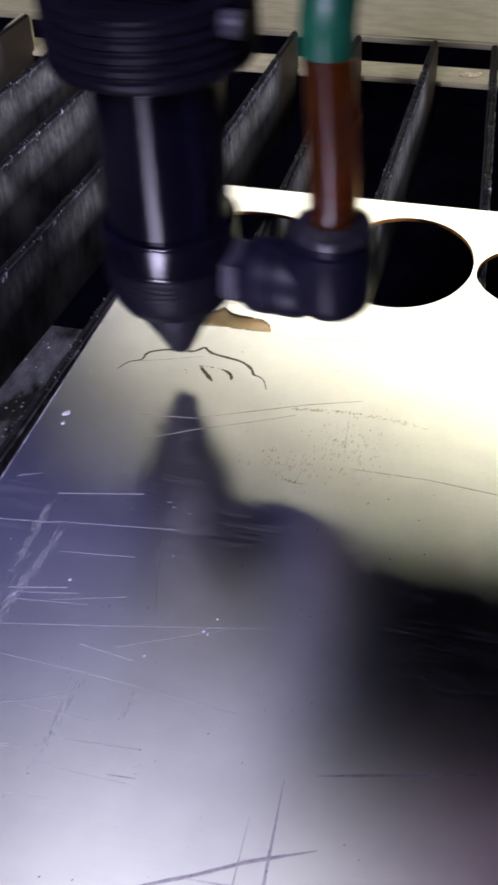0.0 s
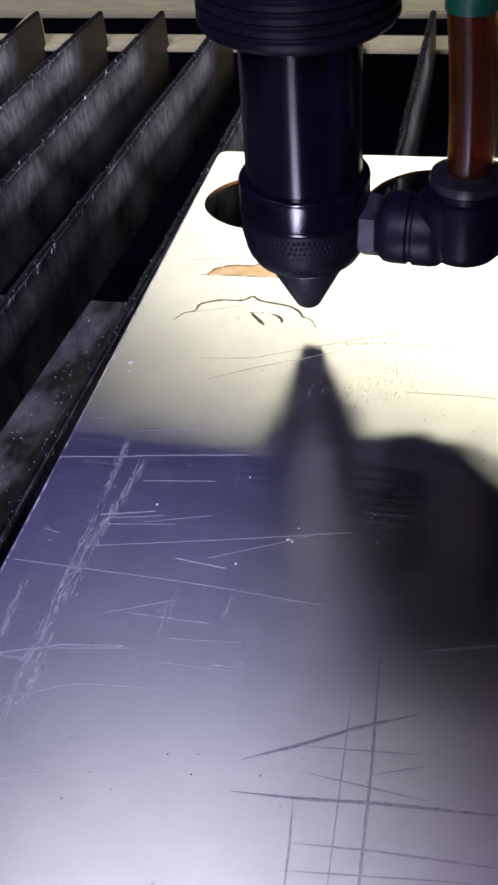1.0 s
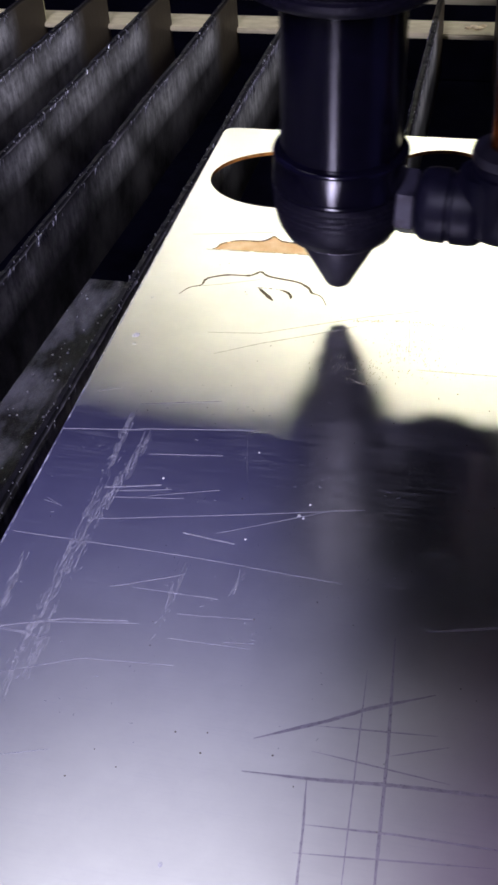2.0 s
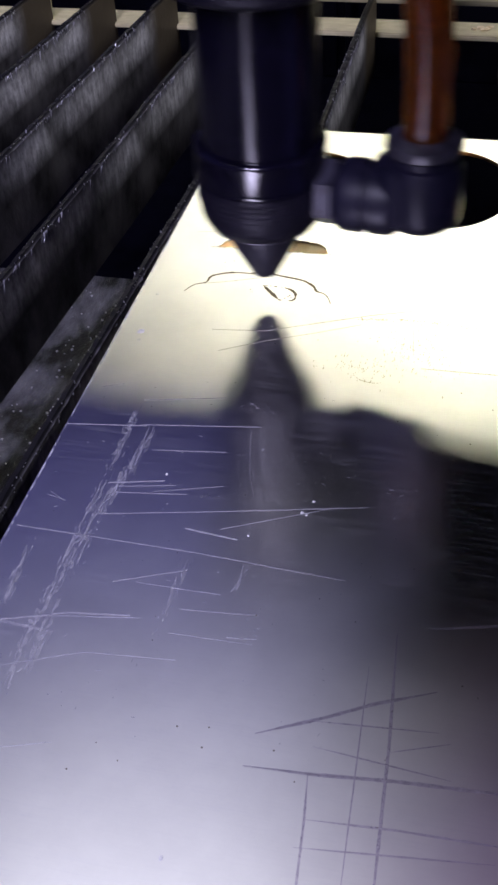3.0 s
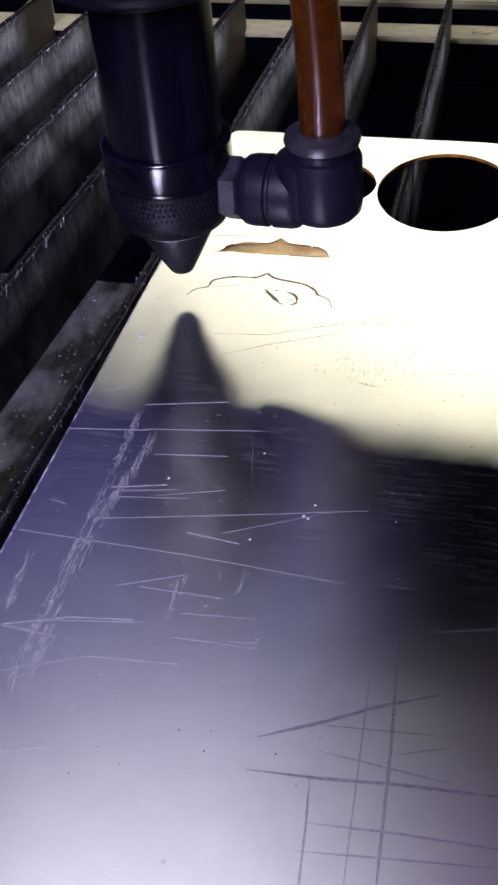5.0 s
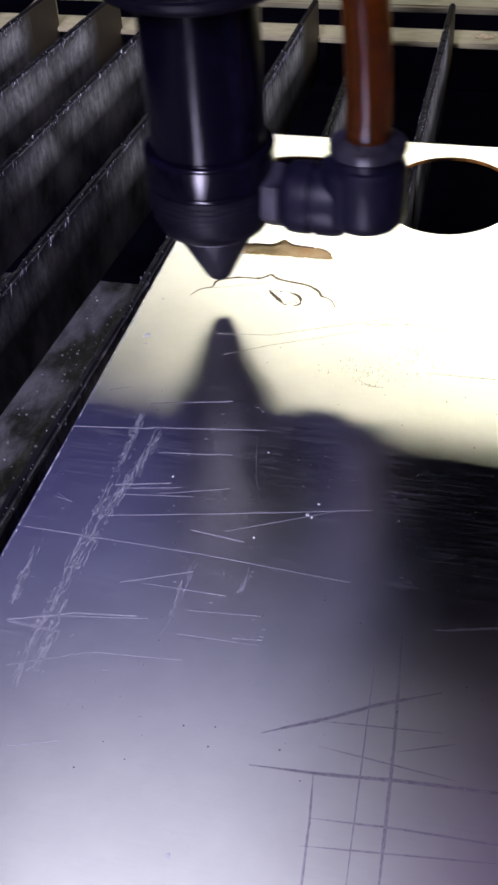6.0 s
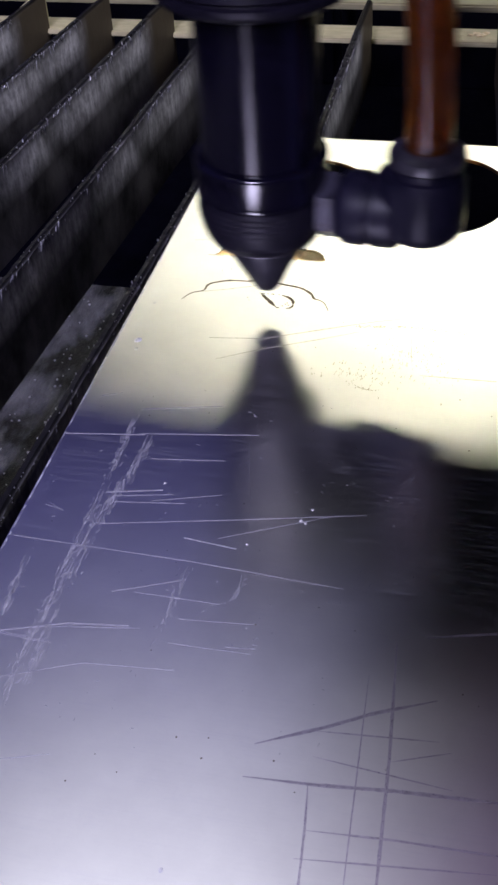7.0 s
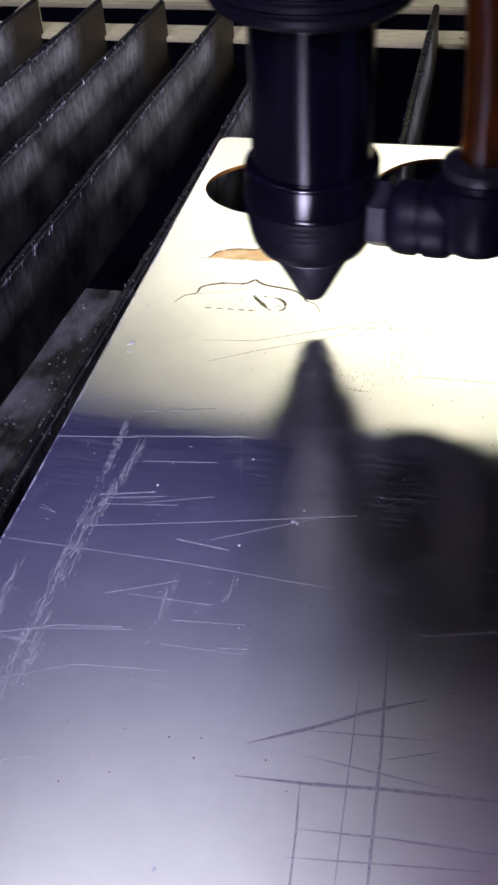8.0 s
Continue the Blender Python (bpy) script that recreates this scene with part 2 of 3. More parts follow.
GREEN = worn("green_tube", (0.003, 0.055, 0.028), (0.006, 0.085, 0.045), 0.4, 0.0, (200, 200, 200))
# near-zero reflectance, set so the gaps between the slats come out black
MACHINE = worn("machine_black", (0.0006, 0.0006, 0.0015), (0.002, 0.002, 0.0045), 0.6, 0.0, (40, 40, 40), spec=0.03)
ROOM = worn("room_wall", (0.07, 0.07, 0.24), (0.09, 0.09, 0.30), 0.85, 0.0, (3, 3, 3), bump=0.0)


def hose_material():
    mat = material("amber_hose", (0.40, 0.12, 0.025), 0.22, 0.0, 0.6)
    b = mat.node_tree.nodes["Principled BSDF"]
    b.inputs["Transmission Weight"].default_value = 0.9
    b.inputs["IOR"].default_value = 1.45
    m = stretched(mat, (300, 300, 1500))
    n = node(mat, "ShaderNodeTexNoise", Scale=1.0, Detail=3.0)
    link(mat, m, "Vector", n, "Vector")
    r = ramp(mat, n, "Fac", [(0.3, (0.13, 0.028, 0.004)), (0.7, (0.44, 0.125, 0.012))])
    link(mat, r, "Color", b, "Base Color")
    return mat


HOSE = hose_material()


# ---- mesh helpers (all lengths in plan units) ----
def part(name, bm, mat, parent=None, label="", smooth=False):
    mesh = bpy.data.meshes.new(name)
    bm.to_mesh(mesh)
    bm.free()
    mesh.materials.append(mat)
    if smooth:
        for p in mesh.polygons:
            p.use_smooth = True
        mesh.set_sharp_from_angle(angle=radians(35))
    ob = new(name, mesh)
    if parent is not None:
        ob.parent = parent
    if label:
        ob["label"] = label
    return ob


def add_box(bm, lo, hi, bevel=0.0):
    c = [(a + b) / 2 * U for a, b in zip(lo, hi)]
    s = [(b - a) * U for a, b in zip(lo, hi)]
    made = bmesh.ops.create_cube(bm, size=1.0, matrix=Matrix.Translation(c) @ Matrix.Diagonal((*s, 1)))
    if bevel:
        edges = {e for v in made["verts"] for e in v.link_edges}
        bmesh.ops.bevel(bm, geom=list(edges), offset=bevel * U, segments=2, affect="EDGES")
    return bm


def add_lathe(bm, profile, centre=(0, 0, 0), axis="z", steps=64):
    """A turned solid: profile of (radius, height) pairs about an axis."""
    rings = []
    for r, h in profile:
        ring = []
        for i in range(steps):
            a = 2 * math.pi * i / steps
            p = (r * math.cos(a), r * math.sin(a), h)
            if axis == "x":
                p = (h, r * math.cos(a), r * math.sin(a))
            ring.append(bm.verts.new([(q + c) * U for q, c in zip(p, centre)]))
        rings.append(ring)
    for a, b in zip(rings, rings[1:]):
        for i in range(steps):
            j = (i + 1) % steps
            bm.faces.new((a[i], a[j], b[j], b[i]))
    bm.faces.new(rings[0][::-1])
    bm.faces.new(rings[-1])
    bmesh.ops.recalc_face_normals(bm, faces=bm.faces[:])
    return bm


def add_tube(bm, path, radius, steps=24):
    """A round tube along a path of plan points; radius may be a list."""
    pts = [Vector(p) for p in path]
    rings = []
    for i, p in enumerate(pts):
        d = (pts[min(i + 1, len(pts) - 1)] - pts[max(i - 1, 0)]).normalized()
        side = d.cross(Vector((0, 1, 0))).normalized()
        up = side.cross(d)
        r = radius[i] if isinstance(radius, list) else radius
        rings.append([bm.verts.new((p + side * r * math.cos(2 * math.pi * k / steps) + up * r * math.sin(2 * math.pi * k / steps)) * U) for k in range(steps)])
    for a, b in zip(rings, rings[1:]):
        for i in range(steps):
            j = (i + 1) % steps
            bm.faces.new((a[i], a[j], b[j], b[i]))
    bm.faces.new(rings[0][::-1])
    bm.faces.new(rings[-1])
    bmesh.ops.recalc_face_normals(bm, faces=bm.faces[:])
    return bm


def smooth_line(pts, per=6):
    """A Catmull-Rom line through plan points."""
    out = []
    p = [Vector((*q, 0)) if len(q) == 2 else Vector(q) for q in pts]
    for i in range(len(p) - 1):
        a, b, c, d = p[max(i - 1, 0)], p[i], p[i + 1], p[min(i + 2, len(p) - 1)]
        for k in range(per):
            s = k / per
            out.append(0.5 * (2 * b + (c - a) * s + (2 * a - 5 * b + 4 * c - d) * s * s + (3 * b - a - 3 * c + d) * s ** 3))
    return out + [p[-1]]


def add_ribbon(bm, line, width, z=0.004, thick=0.006, rough=0.35, gaps=0.0, rng=random):
    """A low ridge along a line of plan points, of uneven width and with gaps."""
    rows = []
    n = len(line)
    for i, p in enumerate(line):
        d = (line[min(i + 1, n - 1)] - line[max(i - 1, 0)])
        d = d.normalized() if d.length else Vector((1, 0, 0))
        side = Vector((-d.y, d.x, 0))
        end = min(1.0, 0.25 + 3.0 * min(i, n - 1 - i) / n)
        w = width * end * (1 + rough * (rng.random() - 0.5) * 2) / 2
        rows.append([bm.verts.new((p.x * U + s * side.x * w * U, p.y * U + s * side.y * w * U, h * U)) for s, h in ((-1, z - thick), (-0.5, z), (0.5, z), (1, z - thick))])
    for a, b in zip(rows, rows[1:]):
        if rng.random() < gaps:
            continue
        for k in range(3):
            bm.faces.new((a[k], a[k + 1], b[k + 1], b[k]))
    return bm


def dense(pts, step=0.12):
    out = []
    for a, b in zip(pts, pts[1:]):
        a, b = Vector((*a, 0)), Vector((*b, 0))
        n = max(2, int((b - a).length / step))
        out += [a.lerp(b, i / n) for i in range(n)]
    return out + [Vector((*pts[-1], 0))]


# ---- the setting ----
FLOOR_Z = -12.0


def setting():
    bm = bmesh.new()
    add_box(bm, (-60, -60, FLOOR_Z - 0.5), (70, 60, FLOOR_Z))
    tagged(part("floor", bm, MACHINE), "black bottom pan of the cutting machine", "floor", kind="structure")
    for name, lo, hi in (("wall_west", (-61, -60, FLOOR_Z), (-60, 60, 1.0)), ("wall_east", (70, -60, FLOOR_Z), (71, 60, 1.0)),
                         ("wall_south", (-60, -61, FLOOR_Z), (70, -60, 1.0)), ("wall_north", (-60, 60, FLOOR_Z), (70, 61, 1.0))):
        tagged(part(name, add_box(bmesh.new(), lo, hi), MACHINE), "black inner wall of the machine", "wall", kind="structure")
    # unseen panel added in front, keeps window_light off the sheet's right side
    blocker = add_box(bmesh.new(), (1.5, -36.0, FLOOR_Z), (60, -35.4, 72.0))
    tagged(part("front_light_blocker", blocker, MACHINE), "unseen black panel added to block light from the sheet's right", "wall", kind="structure")
    # unseen room round the machine, its blue added to tint the sheet's reflection
    for name, lo, hi in (("room_wall_north", (-150, 170, -70), (150, 174, 124)), ("room_wall_south", (-150, -154, -70), (150, -150, 124)),
                         ("room_wall_west", (-154, -154, -70), (-150, 174, 124)), ("room_wall_east", (150, -154, -70), (154, 174, 124)),
                         ("ceiling", (-154, -154, 124), (154, 174, 127)), ("room_floor", (-154, -154, -74), (154, 174, -70))):
        tagged(part(name, add_box(bmesh.new(), lo, hi), ROOM), "unseen blue room surface that tints reflections", "wall", kind="structure")


setting()


# ---- cutting bed ----
# x where a slat crosses y = 0, and its lean in x per y
SLATS = ((-9.6, 0.12), (-7.65, 0.11), (-5.85, 0.099), (-4.06, 0.080), (-2.13, 0.055), (-0.12, 0.020), (1.68, -0.017), (3.49, -0.02), (5.46, -0.10), (7.5, -0.10), (9.4, -0.10))
SLAT_TOP, SLAT_LOW, SLAT_END = -0.1, -2.0, 7.65


def build_slat(x0, lean, seed):
    rng = random.Random(seed)
    slat = new("bed_slat")
    slat.location = (x0 * U, 0, 0)
    slat.rotation_euler = (0, 0, -math.atan(lean))
    half, near = 0.075, -34.0
    # blade: a thin plate with a chewed upper edge
    bm = bmesh.new()
    rows, y = [], near
    while y < SLAT_END + 0.01:
        fine = y > -16
        far_clean = y > 6.2
        dip = 0.0 if far_clean else 0.05 * noise.noise(Vector((y * 4.0, seed * 7.3, 0))) + 0.03 * noise.noise(Vector((y * 13.0, seed, 2)))
        wob = 0.02 * noise.noise(Vector((y * 0.7, seed * 3.1, 5)))
        top = SLAT_TOP + min(dip, 0.0)
        rows.append([bm.verts.new(((wob + sx) * U, y * U, z * U)) for sx, z in
                     ((-half, SLAT_LOW), (-half, top - 0.06), (-half * 0.5, top), (half * 0.5, top), (half, top - 0.06), (half, top - 0.5), (half, SLAT_LOW))])
        y += 0.09 if fine else 0.8
    for a, b in zip(rows, rows[1:]):
        for k in range(7):
            j = (k + 1) % 7
            bm.faces.new((a[k], a[j], b[j], b[k]))
    bm.faces.new(rows[0])
    bm.faces.new(rows[-1][::-1])
    bmesh.ops.recalc_face_normals(bm, faces=bm.faces[:])
    part("blade", bm, STEEL, slat)
    # melted spatter along the edge
    bm = bmesh.new()
    for i in range(300):
        y = rng.uniform(-13, 6.0)
        r = rng.uniform(0.006, 0.015) * (1.8 if rng.random() < 0.12 else 1.0)
        side = rng.choice((-1, 1, 1))
        drop = abs(rng.gauss(0, 0.10))
        at = Vector((side * (half * (0.6 if drop < 0.05 else 1.0)), y, SLAT_TOP - drop))
        bmesh.ops.create_icosphere(bm, subdivisions=1, radius=r * U, matrix=Matrix.Translation(at * U) @ Matrix.Rotation(rng.uniform(-0.6, 0.6), 4, "X") @ Matrix.Diagonal((0.8, rng.uniform(0.5, 1.4), rng.uniform(0.8, 3.0), 1)))
    tagged(part("spatter", bm, BEAD, slat, "bright beads of melted metal"), kind="stuff")
    # dribbles down the face
    bm = bmesh.new()
    for i in range(120):
        y = rng.uniform(0.5 if abs(x0) < 0.5 else -13, 6.0)
        length, w = rng.uniform(0.05, 0.30), rng.uniform(0.010, 0.035)
        top = SLAT_TOP - rng.uniform(0.02, 0.1)
        lean_y = rng.uniform(-0.1, 0.1)
        v = [bm.verts.new((px * U, py * U, pz * U)) for px, py, pz in (
            (half, y - w, top), (half + 0.018, y, top), (half, y + w, top), (half, y + lean_y, top - length))]
        bm.faces.new((v[0], v[1], v[3]))
        bm.faces.new((v[1], v[2], v[3]))
        bm.faces.new((v[0], v[2], v[1]))
    tagged(part("dribble", bm, RESIDUE, slat, "streaks of molten residue"), kind="stuff")
    tagged(slat, "scorched grey steel bed slat with melted spatter on its edge", "slat", "slats of the cutting bed")
    return slat


for number, (x0, lean) in enumerate(SLATS):
    build_slat(x0, lean, number + 1)


def build_bar():
    bar = new("support_bar")
    bm = bmesh.new()
    add_box(bm, (-16, 7.45, -1.12), (16, 8.35, -1.0), 0.03)
    part("bar", bm, BAR_PAINT, bar)
    tagged(bar, "beige painted support bar under the slat ends", "bar")
    chips = new("residue_chips")
    rng = random.Random(4)
    for x, y, s in ((3.98, 7.86, 0.09), (4.12, 7.95, 0.11), (4.24, 7.86, 0.13), (4.33, 7.97, 0.10), (4.18, 7.8, 0.08)):
        bm = bmesh.new()
        bmesh.ops.create_icosphere(bm, subdivisions=1, radius=s * U, matrix=Matrix.Translation((x * U, y * U, -0.97 * U)) @ Matrix.Diagonal((1, 0.8, 0.35, 1)))
        for v in bm.verts:
            v.co += Vector([rng.uniform(-0.02, 0.02) * U for _ in range(3)])
        part("chip", bm, CHIP, chips)
    tagged(chips, "small yellow residue chips lying on the beige bar", "debris")
    frame_rail = new("frame_rail")
    bm = bmesh.new()
    add_box(bm, (-40, 9.9, -1.2), (50, 18, -1.0), 0.05)
    part("rail", bm, FRAME_PAINT, frame_rail)
    tagged(frame_rail, "wide beige painted machine frame rail", "frame")
    bracket = new("bracket")
    bm = bmesh.new()
    add_box(bm, (-7.25, 6.9, -1.0), (-6.95, 8.1, -0.28), 0.04)
    part("plate", bm, BAR_PAINT, bracket)
    tagged(bracket, "small tan metal bracket at a slat end", "bracket")


build_bar()


def build_tray():
    tray = new("scrap_tray")
    bm = bmesh.new()
    add_box(bm, (-14, -40, -3.6), (-0.9, -0.6, -3.3), 0.05)
    part("shelf", bm, TRAY, tray)
    rng = random.Random(8)
    bm = bmesh.new()
    for i in range(160):
        r = rng.uniform(0.01, 0.035)
        bmesh.ops.create_icosphere(bm, subdivisions=1, radius=r * U, matrix=Matrix.Translation((rng.uniform(-4.5, -1.2) * U, rng.uniform(-9, -1.2) * U, -3.28 * U)) @ Matrix.Diagonal((1, 1, 0.6, 1)))
    tagged(part("grit", bm, BEAD, tray, "small grey crumbs"), kind="stuff")
    tagged(tray, "grey metal scrap shelf strewn with crumbs", "tray")


build_tray()

# ---- the sheet ----
THICK = 0.065
RIGHT, NEAR = 22.0, -30.0
OVALS = ((1.67, -1.90, 1.435, 1.06), (4.335, -1.92, 1.185, 1.41), (7.02, -1.98, 1.435, 1.05), (9.7, -2.0, 1.14, 1.37))
SCALLOP = [(0.72, -5.8), (0.83, -5.6), (1.0, -5.5), (1.02, -5.36), (1.09, -5.27), (1.35, -5.16), (1.67, -5.14), (1.78, -5.07), (1.85, -5.0), (1.94, -5.07), (2.06, -5.13), (2.46, -5.21), (2.61, -5.29), (2.71, -5.38), (2.77, -5.49), (2.87, -5.53), (2.96, -5.61), (3.05, -5.8)]
POCKET = [(0.9, -4.42), (0.96, -4.36), (1.02, -4.23), (1.29, -4.1), (1.62, -4.08), (1.74, -4.01), (1.83, -3.9), (1.93, -3.98), (2.03, -4.04), (2.42, -4.08), (2.56, -4.12), (2.66, -4.21), (2.74, -4.39)]


def fill_between(bm, loops, z):
    """Flat face between an outer loop and its holes, at height z."""
    edges = []
    for loop in loops:
        vs = [bm.verts.new((x * U, y * U, z * U)) for x, y in loop]
        edges += [bm.edges.new((vs[i], vs[(i + 1) % len(vs)])) for i in range(len(vs))]
    bmesh.ops.triangle_fill(bm, use_beauty=True, use_dissolve=False, edges=edges)
    for f in bm.faces:
        if (f.normal.z < 0) == (z > -0.1):
            f.normal_flip()


def oval(cx, cy, rx, ry, steps=96, grow=0.0):
    return [(cx + (rx + grow) * math.cos(2 * math.pi * i / steps), cy + (ry + grow) * math.sin(2 * math.pi * i / steps)) for i in range(steps)]


def band(bm, loop, z0, z1):
    n = len(loop)
    a = [bm.verts.new((x * U, y * U, z0 * U)) for x, y in loop]
    b = [bm.verts.new((x * U, y * U, z1 * U)) for x, y in loop]
    for i in range(n):
        j = (i + 1) % n
        bm.faces.new((a[i], a[j], b[j], b[i]))


MARKS = []  # strokes that the laser adds, with the second at which each is burnt


def build_sheet():
    sheet = new("laminate_sheet")
    outline = [(0.06, NEAR), (RIGHT, NEAR), (RIGHT, 0.0), (0.25, 0.0), (0.12, -0.02), (0.05, -0.08), (0.02, -0.2)]
    pocket = [tuple(p[:2]) for p in smooth_line(POCKET, 4)]
    bm = bmesh.new()
    fill_between(bm, [outline, *(oval(*o) for o in OVALS), pocket], 0.0)
    for f in bm.faces:
        if f.normal.z < 0:
            f.normal_flip()
    part("skin", bm, SHEET, sheet)
    # brown core seen at the cut edges
    bm = bmesh.new()
    for o in OVALS:
        band(bm, oval(*o), -0.002, -THICK)
    part("cut_edge", bm, CORE, sheet, "scorched orange-brown cut edges")
    bm = bmesh.new()
    band(bm, outline, 0.0, -THICK)
    part("rim", bm, SHEET, sheet)
    bm = bmesh.new()
    fill_between(bm, [outline, *(oval(*o) for o in OVALS)], -THICK)
    part("underside", bm, CORE, sheet)
    # engraved pocket
    bm = bmesh.new()
    fill_between(bm, [pocket], -0.02)
    for f in bm.faces:
        if f.normal.z < 0:
            f.normal_flip()
    band(bm, pocket, 0.0, -0.021)
    part("engraved_pocket", bm, POCKET_TAN, sheet, "tan engraved pocket down to the core")
    # burnt rim of the pocket and the engraved contour
    rng = random.Random(3)
    bm = bmesh.new()
    add_ribbon(bm, smooth_line(POCKET, 6), 0.030, rough=0.5, gaps=0.04, rng=rng)
    add_ribbon(bm, dense([(0.80, -4.44), (1.6, -4.42), (2.82, -4.40)], 0.06), 0.014, rough=0.5, gaps=0.25, rng=rng)
    part("pocket_outline", bm, CHAR, sheet, "thin charred outline")
    bm = bmesh.new()
    add_ribbon(bm, smooth_line(SCALLOP, 6), 0.055, rough=0.3, gaps=0.02, rng=rng)
    part("scalloped_line", bm, CHAR, sheet, "dark engraved scalloped line")
    bm = bmesh.new()
    add_ribbon(bm, smooth_line([(1.93, -5.47), (2.02, -5.57), (2.14, -5.70), (2.22, -5.79)], 6), 0.075, rough=0.3, rng=rng)
    part("engraved_stroke", bm, CHAR, sheet)
    bm = bmesh.new()
    add_ribbon(bm, smooth_line([(2.26, -5.47), (2.38, -5.52), (2.46, -5.61), (2.48, -5.70)], 6), 0.06, rough=0.3, rng=rng)
    part("engraved_hook", bm, CHAR, sheet)
    bm = bmesh.new()
    add_ribbon(bm, dense([(1.90, -5.46), (2.08, -5.455), (2.26, -5.465)], 0.03), 0.022, rough=0.5, gaps=0.35, rng=rng)
    part("engraved_dots", bm, CHAR, sheet)
    tail = bmesh.new()
    add_ribbon(tail, smooth_line([(2.48, -5.70), (2.48, -5.75), (2.45, -5.80), (2.39, -5.82)], 5), 0.04, rough=0.3, rng=rng)
    add_ribbon(tail, smooth_line([(2.22, -5.79), (2.25, -5.815), (2.29, -5.82)], 5), 0.03, rough=0.3, rng=rng)
    MARKS.append((part("hook_tail", tail, CHAR, sheet), 2.2))
    dot = bmesh.new()
    for dx, dy in ((0, 0), (0.05, -0.02), (0.02, 0.04), (-0.04, -0.05)):
        add_ribbon(dot, dense([(2.35 + dx, -5.71 + dy), (2.38 + dx, -5.71 + dy)], 0.01), 0.025, rng=rng)
    MARKS.append((part("engraved_dot", dot, CHAR, sheet), 2.4))
    for k, x in enumerate((1.24, 1.42, 1.60, 1.77, 1.93)):
        dash = bmesh.new()
        add_ribbon(dash, dense([(x, -5.885 + 0.003 * k), (x + 0.11, -5.882 + 0.003 * k)], 0.02), 0.032, rough=0.4, rng=rng)
        MARKS.append((part("engraved_dash", dash, CHAR, sheet), 7.1 + 0.03 * k))
    scratches(sheet)
    tagged(sheet, "cream satin laminate sheet with oval cut-outs and scratches", "sheet")
    return sheet


LIGHT_LINES = (
    (0.030, 0.05, ((1.01, -10.88), (2.77, -10.51), (4.33, -10.16))), (0.026, 0.10, ((0.13, -11.24), (1.03, -11.26), (2.48, -11.3), (4.27, -11.42))),
    (0.022, 0.2, ((1.89, -11.89), (2.91, -11.9))), (0.018, 0.3, ((2.5, -12.56), (3.44, -12.55))), (0.026, 0.15, ((1.07, -9.09), (2.67, -8.87))),
    (0.022, 0.2, ((1.38, -9.57), (2.35, -9.45))), (0.018, 0.1, ((2.56, -8.91), (2.72, -9.63), (2.91, -10.28))), (0.024, 0.2, ((0.79, -13.36), (1.65, -13.0), (2.67, -12.92))),
    (0.022, 0.2, ((1.22, -14.36), (1.71, -14.2))), (0.016, 0.3, ((2.64, -10.86), (3.98, -10.22))), (0.018, 0.3, ((1.12, -10.34), (1.87, -10.19))),
    (0.016, 0.3, ((1.12, -10.45), (2.06, -10.33))), (0.016, 0.3, ((1.02, -12.58), (2.12, -12.41))), (0.02, 0.1, ((0.31, -10.64), (0.56, -10.7))))
FAINT_LINES = (
    (0.03, ((0.49, -11.72), (0.45, -12.39))),
    (0.016, ((0.54, -12.75), (1.19, -12.80))),
    (0.018, ((0.53, -12.73), (1.25, -12.49), (1.98, -12.40))),
    (0.016, ((2.53, -12.19), (3.39, -12.12))),
    (0.014, ((3.14, -12.50), (3.47, -12.47))),
    (0.014, ((0.32, -10.58), (0.56, -10.71))),
    (0.014, ((0.99, -10.30), (1.70, -10.14))),
    (0.012, ((1.62, -10.35), (2.48, -10.10))),
    (0.012, ((0.05, -9.24), (1.15, -9.10))),
    (0.012, ((0.94, -8.57), (2.06, -8.33))),
    (0.012, ((2.22, -10.92), (2.89, -11.00))),
    (0.014, ((1.62, -11.93), (2.42, -11.60))),
    (0.03, ((0.25, -8.37), (0.56, -8.25))),
)
DARK_LINES = (
    (0.035, 0.02, ((3.75, -13.68), (4.43, -13.34), (4.86, -13.09), (5.5, -12.80))), (0.035, 0.05, ((3.72, -14.08), (4.45, -14.04), (5.22, -13.96), (6.6, -13.88))),
    (0.03, 0.2, ((4.98, -12.1), (5.11, -13.57), (5.23, -15.6))), (0.022, 0.25, ((4.37, -14.02), (4.44, -14.55), (4.54, -15.6))), (0.016, 0.2, ((4.33, -13.41), (5.58, -13.31))),
    (0.016, 0.2, ((4.36, -13.72), (5.76, -13.85))), (0.022, 0.2, ((4.44, -14.55), (5.3, -14.49), (6.6, -14.46))), (0.014, 0.2, ((5.12, -13.64), (5.71, -13.42))),
    (0.018, 0.3, ((4.4, -14.86), (6.25, -14.66))), (0.032, 0.3, ((5.30, -11.97), (6.9, -11.55))), (0.014, 0.4, ((4.75, -12.6), (4.92, -15.4))))
HAIR_LINES = (
    (0.016, 0.2, ((1.43, -6.75), (2.23, -6.66), (2.94, -6.35), (3.73, -6.01), (4.46, -5.76))), (0.013, 0.3, ((1.66, -7.26), (2.29, -6.91), (2.99, -6.59), (3.61, -6.28))),
    (0.013, 0.3, ((4.61, -7.22), (5.66, -7.2), (6.8, -7.3))), (0.011, 0.4, ((3.3, -4.44), (5.42, -4.18))), (0.010, 0.4, ((0.84, -5.58), (1.31, -5.44), (1.9, -5.22))),
    (0.010, 0.4, ((0.45, -4.01), (1.58, -3.81), (3.88, -3.35))), (0.011, 0.3, ((4.36, -6.1), (4.47, -7.01))))


